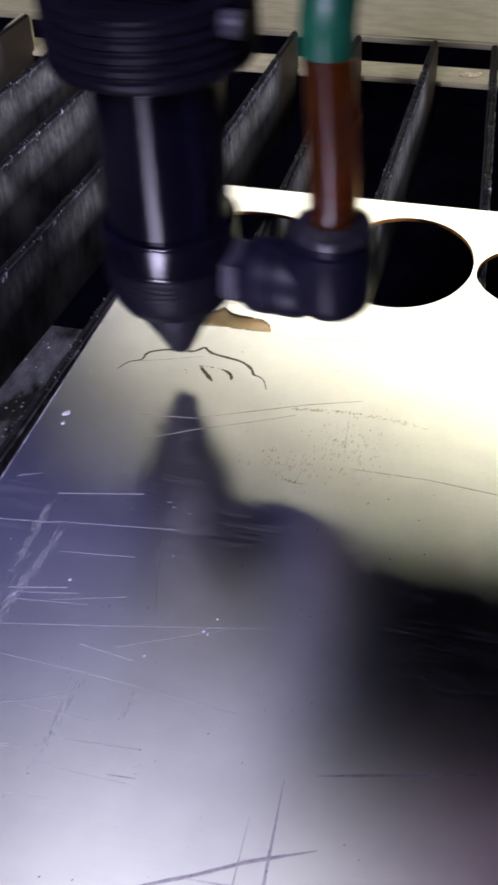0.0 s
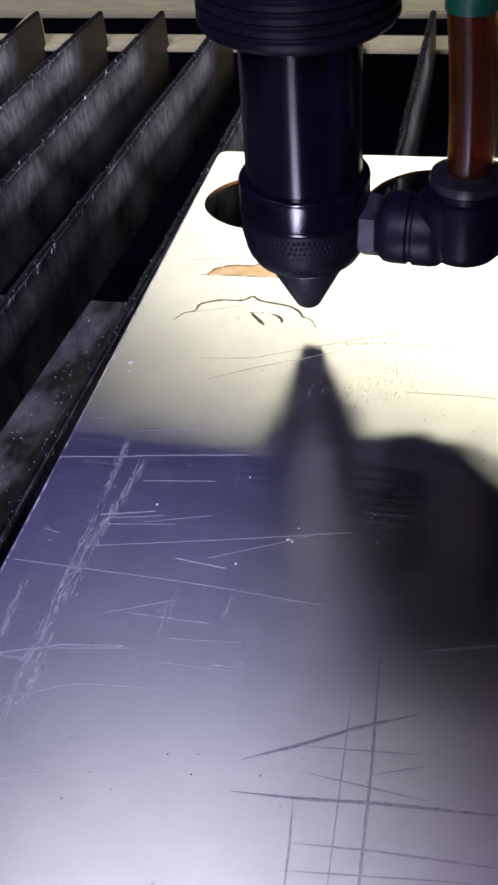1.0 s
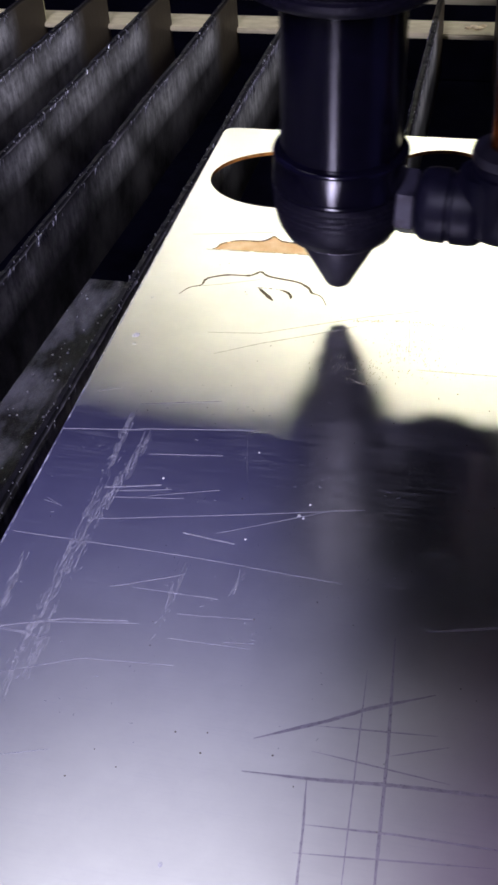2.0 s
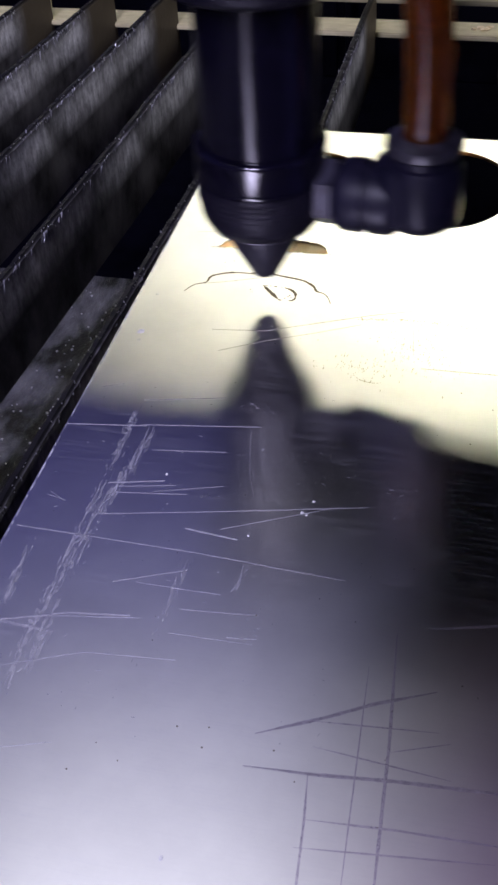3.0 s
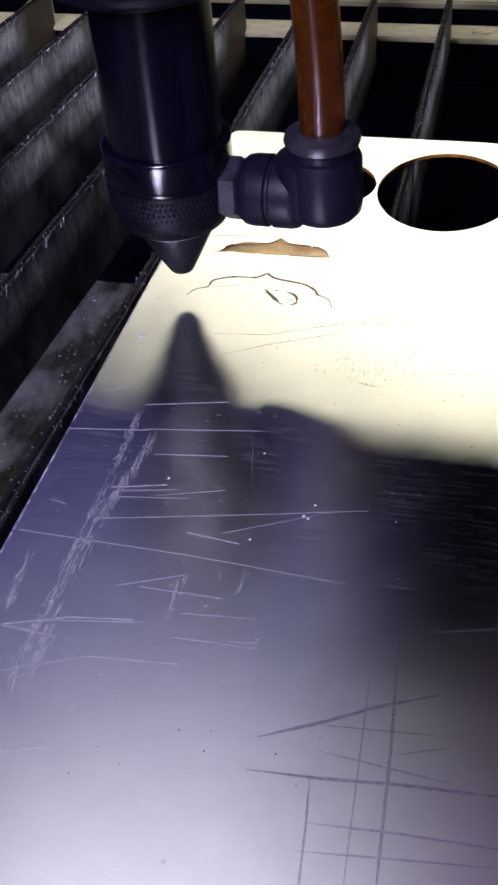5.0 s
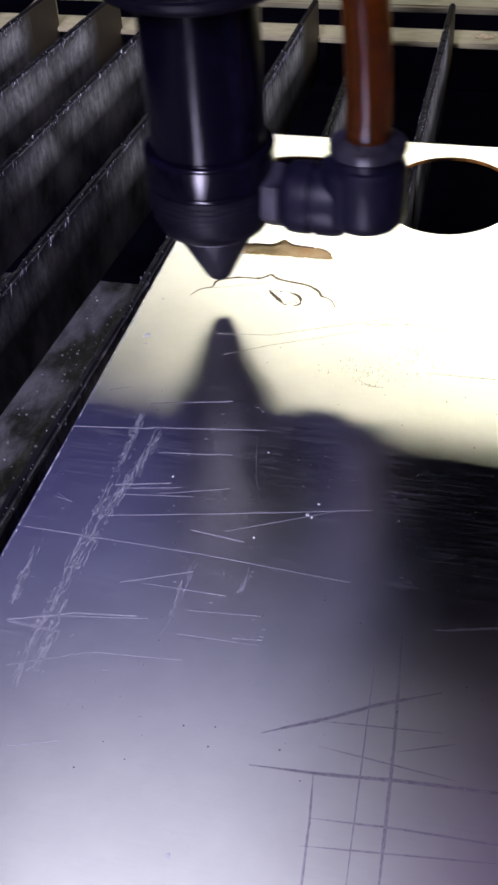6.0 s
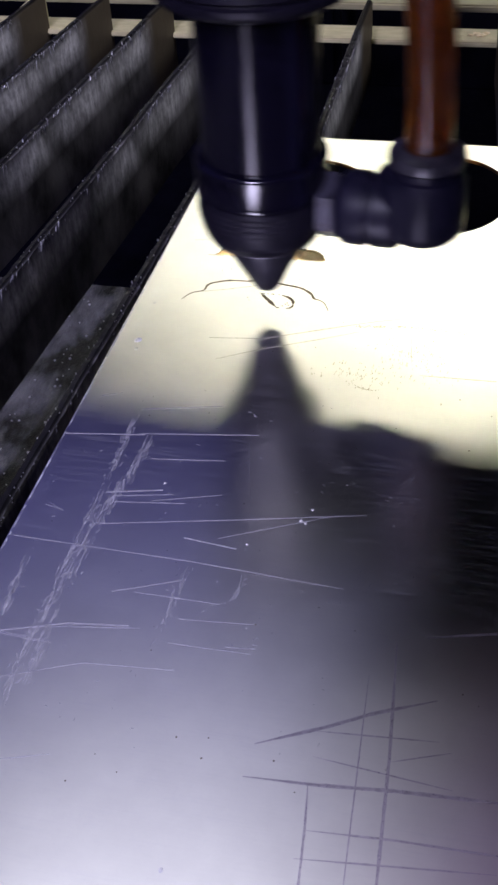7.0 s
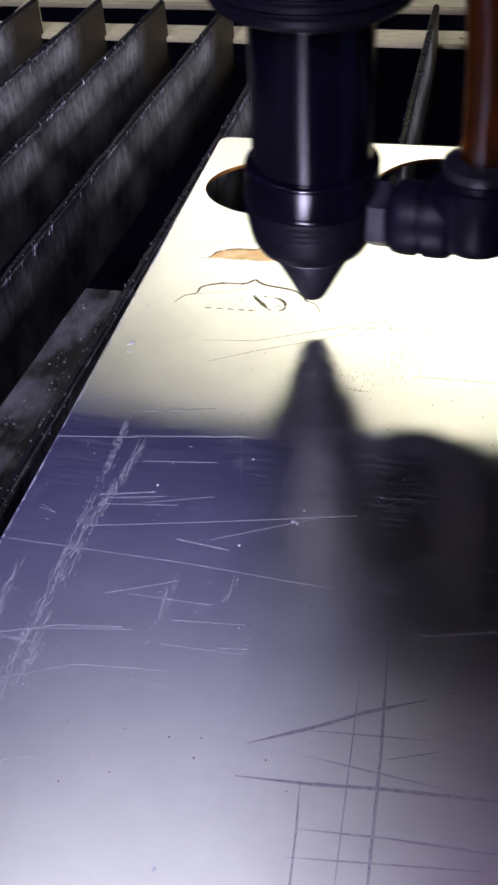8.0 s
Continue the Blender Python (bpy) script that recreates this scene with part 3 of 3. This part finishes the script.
SCUFF_TRACKS = (
    (520, 0.030, ((0.91, -8.9), (0.94, -10.1), (0.93, -11.2), (0.92, -12.2), (0.92, -13.0), (0.97, -13.7))),
    (420, 0.040, ((1.26, -9.3), (1.13, -10.5), (1.10, -11.2), (1.09, -12.2), (1.10, -13.4))),
    (260, 0.020, ((1.18, -9.9), (1.02, -11.0), (0.99, -12.6))),
    (90, 0.025, ((0.41, -11.3), (0.42, -12.0), (0.48, -12.5))),
    (60, 0.030, ((2.4, -11.42), (2.39, -11.79), (2.37, -12.24), (2.32, -12.67))),
    (40, 0.025, ((3.1, -11.39), (3.05, -11.85))),
)


def scratches(sheet):
    rng = random.Random(12)
    for w, gaps, pts in LIGHT_LINES:
        bm = bmesh.new()
        add_ribbon(bm, dense(pts, 0.05), w * 0.22, rough=0.7, rng=rng)
        part("scratch", bm, SCRATCH, sheet, "long pale scratch")
    for w, pts in FAINT_LINES:
        bm = bmesh.new()
        for a, b in zip(pts, pts[1:]):
            # broken hair-thin strokes side by side
            for k in range(max(2, int(w / 0.008))):
                off = rng.gauss(0, w * 0.4)
                f, g = sorted((rng.random(), rng.random()))
                if w < 0.02:
                    f, g = 0.0, 1.0
                ends = [(a[0] + (b[0] - a[0]) * h + off, a[1] + (b[1] - a[1]) * h + off) for h in (f, g)]
                add_ribbon(bm, dense(ends, 0.04), 0.004, rough=0.8, rng=rng)
        part("scratch", bm, SCRATCH, sheet, "faint pale scratch")
    for w, gaps, pts in DARK_LINES:
        bm = bmesh.new()
        upright = abs(pts[-1][1] - pts[0][1]) > abs(pts[-1][0] - pts[0][0])
        soft = upright or w < 0.025
        # a faint dragged border with the score itself inside it
        add_ribbon(bm, dense(pts, 0.05), w * (1.1 if soft else 1.25), z=0.0010, thick=0.0001, rough=0.15, rng=rng)
        part("score_mark", bm, SCORE_SOFT, sheet, "faint dragged line")
        if not soft:
            bm = bmesh.new()
            add_ribbon(bm, dense(pts, 0.05), w * 0.6, z=0.0016, thick=0.0001, rough=0.3, rng=rng)
            part("score_mark", bm, SCORE, sheet, "dark scored line")
    for w, gaps, pts in HAIR_LINES:
        bm = bmesh.new()
        add_ribbon(bm, dense(pts, 0.05), w * 0.75, rough=0.6, rng=rng)
        part("hairline", bm, HAIRLINE, sheet, "thin grey hairline")
    # pale strip along the left edge, painted in place of its bevel highlight
    bm = bmesh.new()
    add_ribbon(bm, dense([(0.072, -16.0), (0.047, -8.0), (0.032, -0.25)], 0.06), 0.014, z=0.005, rough=0.9, gaps=0.12, rng=rng)
    part("edge_highlight", bm, SCUFF_GLINT, sheet, "pale strip painted as the edge's highlight")
    # scuffed tracks that run along the sheet: grains and short strokes in strands
    for count, spread, line in SCUFF_TRACKS:
        bm = bmesh.new()
        track = dense(line, 0.02)
        for k in range(count):
            p = track[int(rng.random() * len(track))]
            if noise.noise(Vector((p.x * 3.0, p.y * 2.2, 7.0))) < rng.uniform(-0.5, 0.15):
                continue
            x, y = p.x + rng.gauss(0, spread), p.y + rng.gauss(0, 0.02)
            ln = rng.uniform(0.015, 0.07) if rng.random() < 0.75 else rng.uniform(0.1, 0.3)
            ends = [(x, y), (x + rng.uniform(-0.015, 0.015), y + ln)]
            add_ribbon(bm, dense(ends, 0.03), rng.uniform(0.003, 0.010) * (0.6 if ln > 0.1 else 1.0), rng=rng)
        tagged(part("scuffing", bm, SCUFF_GLINT, sheet, "fine pale scuffing"), kind="stuff")
    bm = bmesh.new()
    for k in range(260):
        # small nicks in loose patches
        x, y = rng.uniform(0.2, 4.9), rng.uniform(-13.8, -8.0)
        if noise.noise(Vector((x * 1.6, y * 1.6, 3.0))) < 0.05:
            continue
        a, ln = rng.uniform(0, 3.14), rng.uniform(0.01, 0.05)
        add_ribbon(bm, dense([(x, y), (x + ln * math.cos(a), y + ln * math.sin(a))], 0.02), rng.uniform(0.003, 0.006), rng=rng)
    tagged(part("nicks", bm, SCRATCH, sheet, "small pale nicks"), kind="stuff")
    # faint flecked smear
    bm = bmesh.new()
    for k in range(260):
        x, y = rng.gauss(4.45, 0.30), rng.gauss(-6.85, 0.32)
        if k % 3 == 0:
            x, y = rng.gauss(3.75, 0.28), rng.gauss(-7.35, 0.16)
        add_ribbon(bm, dense([(x, y), (x + rng.uniform(-0.02, 0.02), y + rng.uniform(-0.07, 0.07))], 0.02), rng.uniform(0.006, 0.018), rng=rng)
    for k in range(90):
        x = rng.uniform(3.5, 5.5)
        y = -6.16 + 0.10 * math.sin((x - 3.5) * 1.6)
        add_ribbon(bm, dense([(x, y + rng.gauss(0, 0.02)), (x + rng.uniform(-0.04, 0.04), y + rng.uniform(-0.05, 0.05))], 0.02), 0.018, rng=rng)
    add_ribbon(bm, smooth_line([(3.70, -7.52), (3.82, -7.62), (4.0, -7.66), (4.12, -7.63)], 6), 0.014, rough=0.6, gaps=0.2, rng=rng)
    tagged(part("smear", bm, SMEAR, sheet, "faint flecked grey smear"), kind="stuff")
    # white specks
    bm = bmesh.new()
    spots = [(0.39, -6.96, 0.055), (0.42, -7.19, 0.035), (0.36, -6.99, 0.04), (3.21, -15.22, 0.025), (3.56, -10.39, 0.03), (3.62, -10.42, 0.02), (3.66, -10.17, 0.022), (2.81, -9.31, 0.016), (3.0, -10.9, 0.02), (1.7, -10.0, 0.02), (0.33, -5.95, 0.03)]
    spots += [(rng.uniform(0.2, 4.8), rng.uniform(-14, -8.5), rng.uniform(0.004, 0.010)) for _ in range(40)]
    for x, y, r in spots:
        bmesh.ops.create_icosphere(bm, subdivisions=1, radius=r * U, matrix=Matrix.Translation((x * U, y * U, 0.0)) @ Matrix.Diagonal((1, rng.uniform(0.8, 1.5), 0.25, 1)))
    tagged(part("dust", bm, FLECK, sheet, "tiny white specks"), kind="stuff")
    bm = bmesh.new()
    for k in range(70):
        x, y, r = rng.uniform(0.4, 6.0), rng.uniform(-14.5, -3.6), rng.uniform(0.006, 0.014)
        bmesh.ops.create_icosphere(bm, subdivisions=1, radius=r * U, matrix=Matrix.Translation((x * U, y * U, 0.0)) @ Matrix.Diagonal((1, 1, 0.25, 1)))
    tagged(part("soot", bm, CHAR, sheet, "tiny black soot dots"), kind="stuff")


build_sheet()


# ---- gantry and lamp ----
GANTRY_TURN = -3.5


def build_gantry():
    beam = new("gantry_beam")
    beam.location = (2.0 * U, 0.0, 0)
    beam.rotation_euler = (0, 0, radians(-2.2))
    bm = bmesh.new()
    add_box(bm, (-60, 0.0, 4.70), (68, 0.3, 8.6), 0.03)
    part("web", bm, MACHINE, beam)
    bm = bmesh.new()
    add_box(bm, (-60, 0.31, 8.3), (68, 1.6, 8.6), 0.03)
    part("flange", bm, MACHINE, beam)
    tagged(beam, "black folded-steel gantry beam across the bed", "beam")
    lamp = new("work_lamp")
    lamp.matrix_world = look([a * U for a in LAMP_AT], LAMP_AIM)
    bm = bmesh.new()
    add_box(bm, (-17.6, -0.8, 0.12), (17.6, 0.8, 0.9), 0.08)
    part("housing", bm, MACHINE, lamp)
    tagged(lamp, "black light strip aimed at the bed", "lamp")
    for side in (-5.0, 5.0):
        stand = new("lamp_stand")
        bm = bmesh.new()
        x, y, z = LAMP_AT
        add_tube(bm, smooth_line([(x + side, 27.0, FLOOR_Z), (x + side, 27.0, 8.0), (x + side, y + 2.2, z - 0.5), (x + side, y + 0.9, z + 0.7)], 8), 0.2)
        part("gooseneck", bm, MACHINE, stand, smooth=True)
        tagged(stand, "black gooseneck stand carrying a light strip", "stand", "lamp stands")
    # unseen plate added over the right side, blocks ceiling light and its reflection
    cover = new("overhead_blocker")
    bm = bmesh.new()
    v = [bm.verts.new((x * U, y * U, z * U)) for z in (8.6, 8.85) for x, y in ((3.25, -8.2), (30, -8.2), (30, -0.1), (3.05, -0.1))]
    for q in ((3, 2, 1, 0), (4, 5, 6, 7), (0, 1, 5, 4), (1, 2, 6, 5), (2, 3, 7, 6), (3, 0, 4, 7)):
        bm.faces.new([v[k] for k in q])
    part("blocker_plate", bm, MACHINE, cover)
    bm = bmesh.new()
    add_box(bm, (3.05, -0.85, 7.62), (30, -0.6, 8.59))
    part("skirt", bm, MACHINE, cover)
    tagged(cover, "unseen black plate added to darken the sheet's right side", "cover")
    # unseen upright panel, added so the sheet mirrors darkness at the right
    hood = new("reflected_dark_panel")
    bm = bmesh.new()
    add_box(bm, (-4.2, 30.0, FLOOR_Z), (62, 30.6, 54.0), 0.1)
    part("panel", bm, MACHINE, hood)
    tagged(hood, "unseen black panel added for the sheet to reflect", "hood")


build_gantry()


# ---- laser head ----
def build_head():
    head = new("laser_head")
    bm = bmesh.new()
    add_lathe(bm, [(0.10, 0.08), (0.17, 0.08), (0.195, 0.11), (0.66, 1.0), (0.66, 1.1)], steps=64)
    part("nozzle", bm, NOZZLE, head, smooth=True)
    # knurled clamping ring
    bm = bmesh.new()
    add_lathe(bm, [(0.55, 0.97), (0.70, 0.97), (0.79, 1.02), (0.89, 1.22), (0.935, 1.48), (0.935, 1.76), (0.88, 1.78)], steps=96)
    ring = part("knurled_ring", bm, KNURL, head, smooth=True)
    bm = bmesh.new()
    steps, levels = 84, 7
    for lev in range(levels):
        z = 1.16 + lev * 0.085
        r = 0.858 + 0.077 * min(1.0, (z - 1.16) / 0.32)
        for i in range(steps):
            a = 2 * math.pi * (i + 0.5 * (lev % 2)) / steps
            m = Matrix.Rotation(a, 4, "Z") @ Matrix.Translation((r * U, 0, z * U))
            s = 0.030 * U
            v = [bm.verts.new(m @ Vector(p)) for p in ((0, s, 0), (0, 0, s * 1.25), (0, -s, 0), (0, 0, -s * 1.25), (s * 0.35, 0, 0))]
            for k in range(4):
                bm.faces.new((v[k], v[(k + 1) % 4], v[4]))
    bmesh.ops.recalc_face_normals(bm, faces=bm.faces[:])
    tagged(part("knurl", bm, KNURL, ring, "diamond knurling"), kind="stuff")
    bm = bmesh.new()
    add_lathe(bm, [(0.85, 1.77), (0.925, 1.775), (0.945, 1.79), (0.952, 1.815), (0.946, 1.84), (0.942, 1.86), (0.942, 2.21), (0.948, 2.235), (0.944, 2.262), (0.930, 2.284), (0.905, 2.296), (0.86, 2.30)], steps=96)
    part("collar", bm, BLACK, head, smooth=True)
    bm = bmesh.new()
    profile = [(0.83, 2.28)]
    z = 2.34
    while z < 4.7:
        profile += [(0.833, z), (0.828, z + 0.02)]
        z += 0.085
    profile += [(0.83, 4.75)]
    add_lathe(bm, profile, steps=96)
    part("lens_tube", bm, BLACK, head, smooth=True)
    # upper ring with fine ribs, and the mirror block above it
    bm = bmesh.new()
    profile = [(0.84, 4.46), (1.16, 4.48), (1.30, 4.56)]
    z = 4.62
    while z < 5.3:
        profile += [(1.335, z), (1.335, z + 0.07), (1.29, z + 0.09), (1.29, z + 0.12)]
        z += 0.16
    profile += [(1.31, 5.42)]
    add_lathe(bm, profile, steps=96)
    part("focus_ring", bm, KNURL, head, smooth=True)
    bm = bmesh.new()
    add_box(bm, (-0.8, -0.8, 5.43), (0.8, 0.8, 6.0), 0.12)
    part("mirror_block", bm, BLACK, head)
    bm = bmesh.new()
    add_box(bm, (-0.45, 0.81, 5.45), (0.45, 5.3, 5.95), 0.12)
    part("carriage_arm", bm, BLACK, head)
    bm = bmesh.new()
    add_lathe(bm, [(0.10, 0.0), (0.16, 0.0), (0.17, 0.05), (0.17, 0.25)], centre=(1.20, -0.62, 5.25), axis="x", steps=20)
    part("thumb_screw", bm, NUT, head, "small grey screw", smooth=True)
    # pale thin rim: the highlight on the ring's lower edge, put in as colour
    bm = bmesh.new()
    add_lathe(bm, [(0.66, 0.955), (0.70, 0.958), (0.718, 0.968), (0.722, 0.982), (0.71, 0.99)], steps=96)
    part("ring_edge", bm, EDGE_GLINT, head, "pale rim painted as the ring's highlight", smooth=True)
    # air fitting: hexagon nut, body, elbow, push-in ring
    fitting = new("air_fitting")
    fitting.parent = head
    bm = bmesh.new()
    add_lathe(bm, [(0.42, 0.84), (0.48, 0.88), (0.48, 1.10), (0.42, 1.14)], centre=(0, 0, 1.55), axis="x", steps=6)
    bmesh.ops.rotate(bm, cent=(0, 0, 1.55 * U), matrix=Matrix.Rotation(radians(22), 3, "X"), verts=bm.verts[:])
    part("hexagon_nut", bm, NUT, fitting, "dark metal hexagon nut")
    bm = bmesh.new()
    add_lathe(bm, [(0.36, 1.12), (0.44, 1.15), (0.50, 1.22), (0.52, 1.32), (0.52, 1.54), (0.485, 1.57), (0.485, 1.61), (0.52, 1.64), (0.52, 1.88), (0.50, 1.98), (0.44, 2.06), (0.42, 2.2)], centre=(0, 0, 1.55), axis="x", steps=40)
    part("fitting_body", bm, FITTING, fitting, smooth=True)
    bm = bmesh.new()
    add_lathe(bm, [(0.30, 1.24), (0.46, 1.27), (0.53, 1.35), (0.55, 1.5), (0.55, 2.12), (0.52, 2.2), (0.47, 2.22), (0.47, 2.32)], centre=(2.33, 0, 0), steps=48)
    # shoulder where the body turns upwards
    add_lathe(bm, [(0.40, 1.3), (0.48, 1.36), (0.49, 1.5), (0.49, 2.06), (0.45, 2.15), (0.36, 2.18)], centre=(2.12, 0, 0), steps=40)
    part("elbow", bm, FITTING, fitting, smooth=True)
    bm = bmesh.new()
    add_lathe(bm, [(0.45, 2.325), (0.52, 2.36), (0.54, 2.42), (0.52, 2.50), (0.42, 2.53), (0.36, 2.56)], centre=(2.33, 0, 0), steps=48)
    part("collet", bm, COLLET, fitting, "grey push-in ring", smooth=True)
    bm = bmesh.new()
    line = smooth_line([(2.33, 0, 2.45), (2.34, 0.0, 3.0), (2.32, 0.02, 3.6), (2.28, 0.06, 4.2), (2.22, 0.1, 4.75)], 6)
    add_tube(bm, line, 0.315)
    bore = bmesh.new()
    add_tube(bore, line, 0.20)
    bmesh.ops.reverse_faces(bore, faces=bore.faces[:])
    shell = bpy.data.meshes.new("bore")
    bore.to_mesh(shell)
    bm.from_mesh(shell)
    part("air_hose", bm, HOSE, fitting, "translucent amber air hose", smooth=True)
    bm = bmesh.new()
    line = smooth_line([(2.22, 0.1, 4.72), (2.22, 0.16, 5.2), (2.2, 0.7, 5.65), (2.1, 1.9, 5.85), (1.9, 3.6, 5.9)], 6)
    add_tube(bm, line, 0.335)
    part("green_sleeve", bm, GREEN, fitting, "green tube sleeve", smooth=True)
    tagged(head, "black laser cutting head with knurled nozzle and air hose", "laser head")
    return head


HEAD = build_head()
HEAD_Z = 0.33

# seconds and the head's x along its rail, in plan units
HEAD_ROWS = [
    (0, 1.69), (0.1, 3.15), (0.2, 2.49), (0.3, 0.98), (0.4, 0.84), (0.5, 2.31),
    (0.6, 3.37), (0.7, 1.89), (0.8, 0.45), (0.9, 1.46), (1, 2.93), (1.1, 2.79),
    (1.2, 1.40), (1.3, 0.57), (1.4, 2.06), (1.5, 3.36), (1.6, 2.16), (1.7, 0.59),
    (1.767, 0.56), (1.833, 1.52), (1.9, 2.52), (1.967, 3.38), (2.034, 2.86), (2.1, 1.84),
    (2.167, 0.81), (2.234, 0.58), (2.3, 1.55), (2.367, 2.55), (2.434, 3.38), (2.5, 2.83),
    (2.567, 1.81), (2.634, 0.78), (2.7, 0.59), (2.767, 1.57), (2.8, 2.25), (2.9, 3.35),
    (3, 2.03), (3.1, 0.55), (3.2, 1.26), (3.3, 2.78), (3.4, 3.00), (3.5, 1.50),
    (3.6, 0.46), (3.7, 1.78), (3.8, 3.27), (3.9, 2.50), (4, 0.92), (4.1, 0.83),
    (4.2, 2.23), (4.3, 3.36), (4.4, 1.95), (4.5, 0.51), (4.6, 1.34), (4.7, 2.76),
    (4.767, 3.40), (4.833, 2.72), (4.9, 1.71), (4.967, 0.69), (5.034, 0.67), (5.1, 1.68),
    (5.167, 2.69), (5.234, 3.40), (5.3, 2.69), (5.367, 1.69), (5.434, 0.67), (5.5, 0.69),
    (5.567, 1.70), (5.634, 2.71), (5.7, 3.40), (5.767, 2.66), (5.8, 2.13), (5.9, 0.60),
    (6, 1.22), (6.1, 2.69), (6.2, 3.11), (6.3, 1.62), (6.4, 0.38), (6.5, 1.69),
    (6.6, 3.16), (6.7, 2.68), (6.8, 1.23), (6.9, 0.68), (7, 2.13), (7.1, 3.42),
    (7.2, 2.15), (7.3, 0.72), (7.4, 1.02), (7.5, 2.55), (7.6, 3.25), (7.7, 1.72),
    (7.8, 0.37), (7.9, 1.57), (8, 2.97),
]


def motions():
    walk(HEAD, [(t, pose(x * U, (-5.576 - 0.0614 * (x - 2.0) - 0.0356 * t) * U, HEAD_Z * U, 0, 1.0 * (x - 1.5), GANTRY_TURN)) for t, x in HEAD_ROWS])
    for mark, t in MARKS:
        walk(mark, [(0.0, pose(0, 0, -0.03 * U)), (t, pose(0, 0, -0.03 * U)), (t + 0.2, pose(0, 0, 0)), (8.0, pose(0, 0, 0))])


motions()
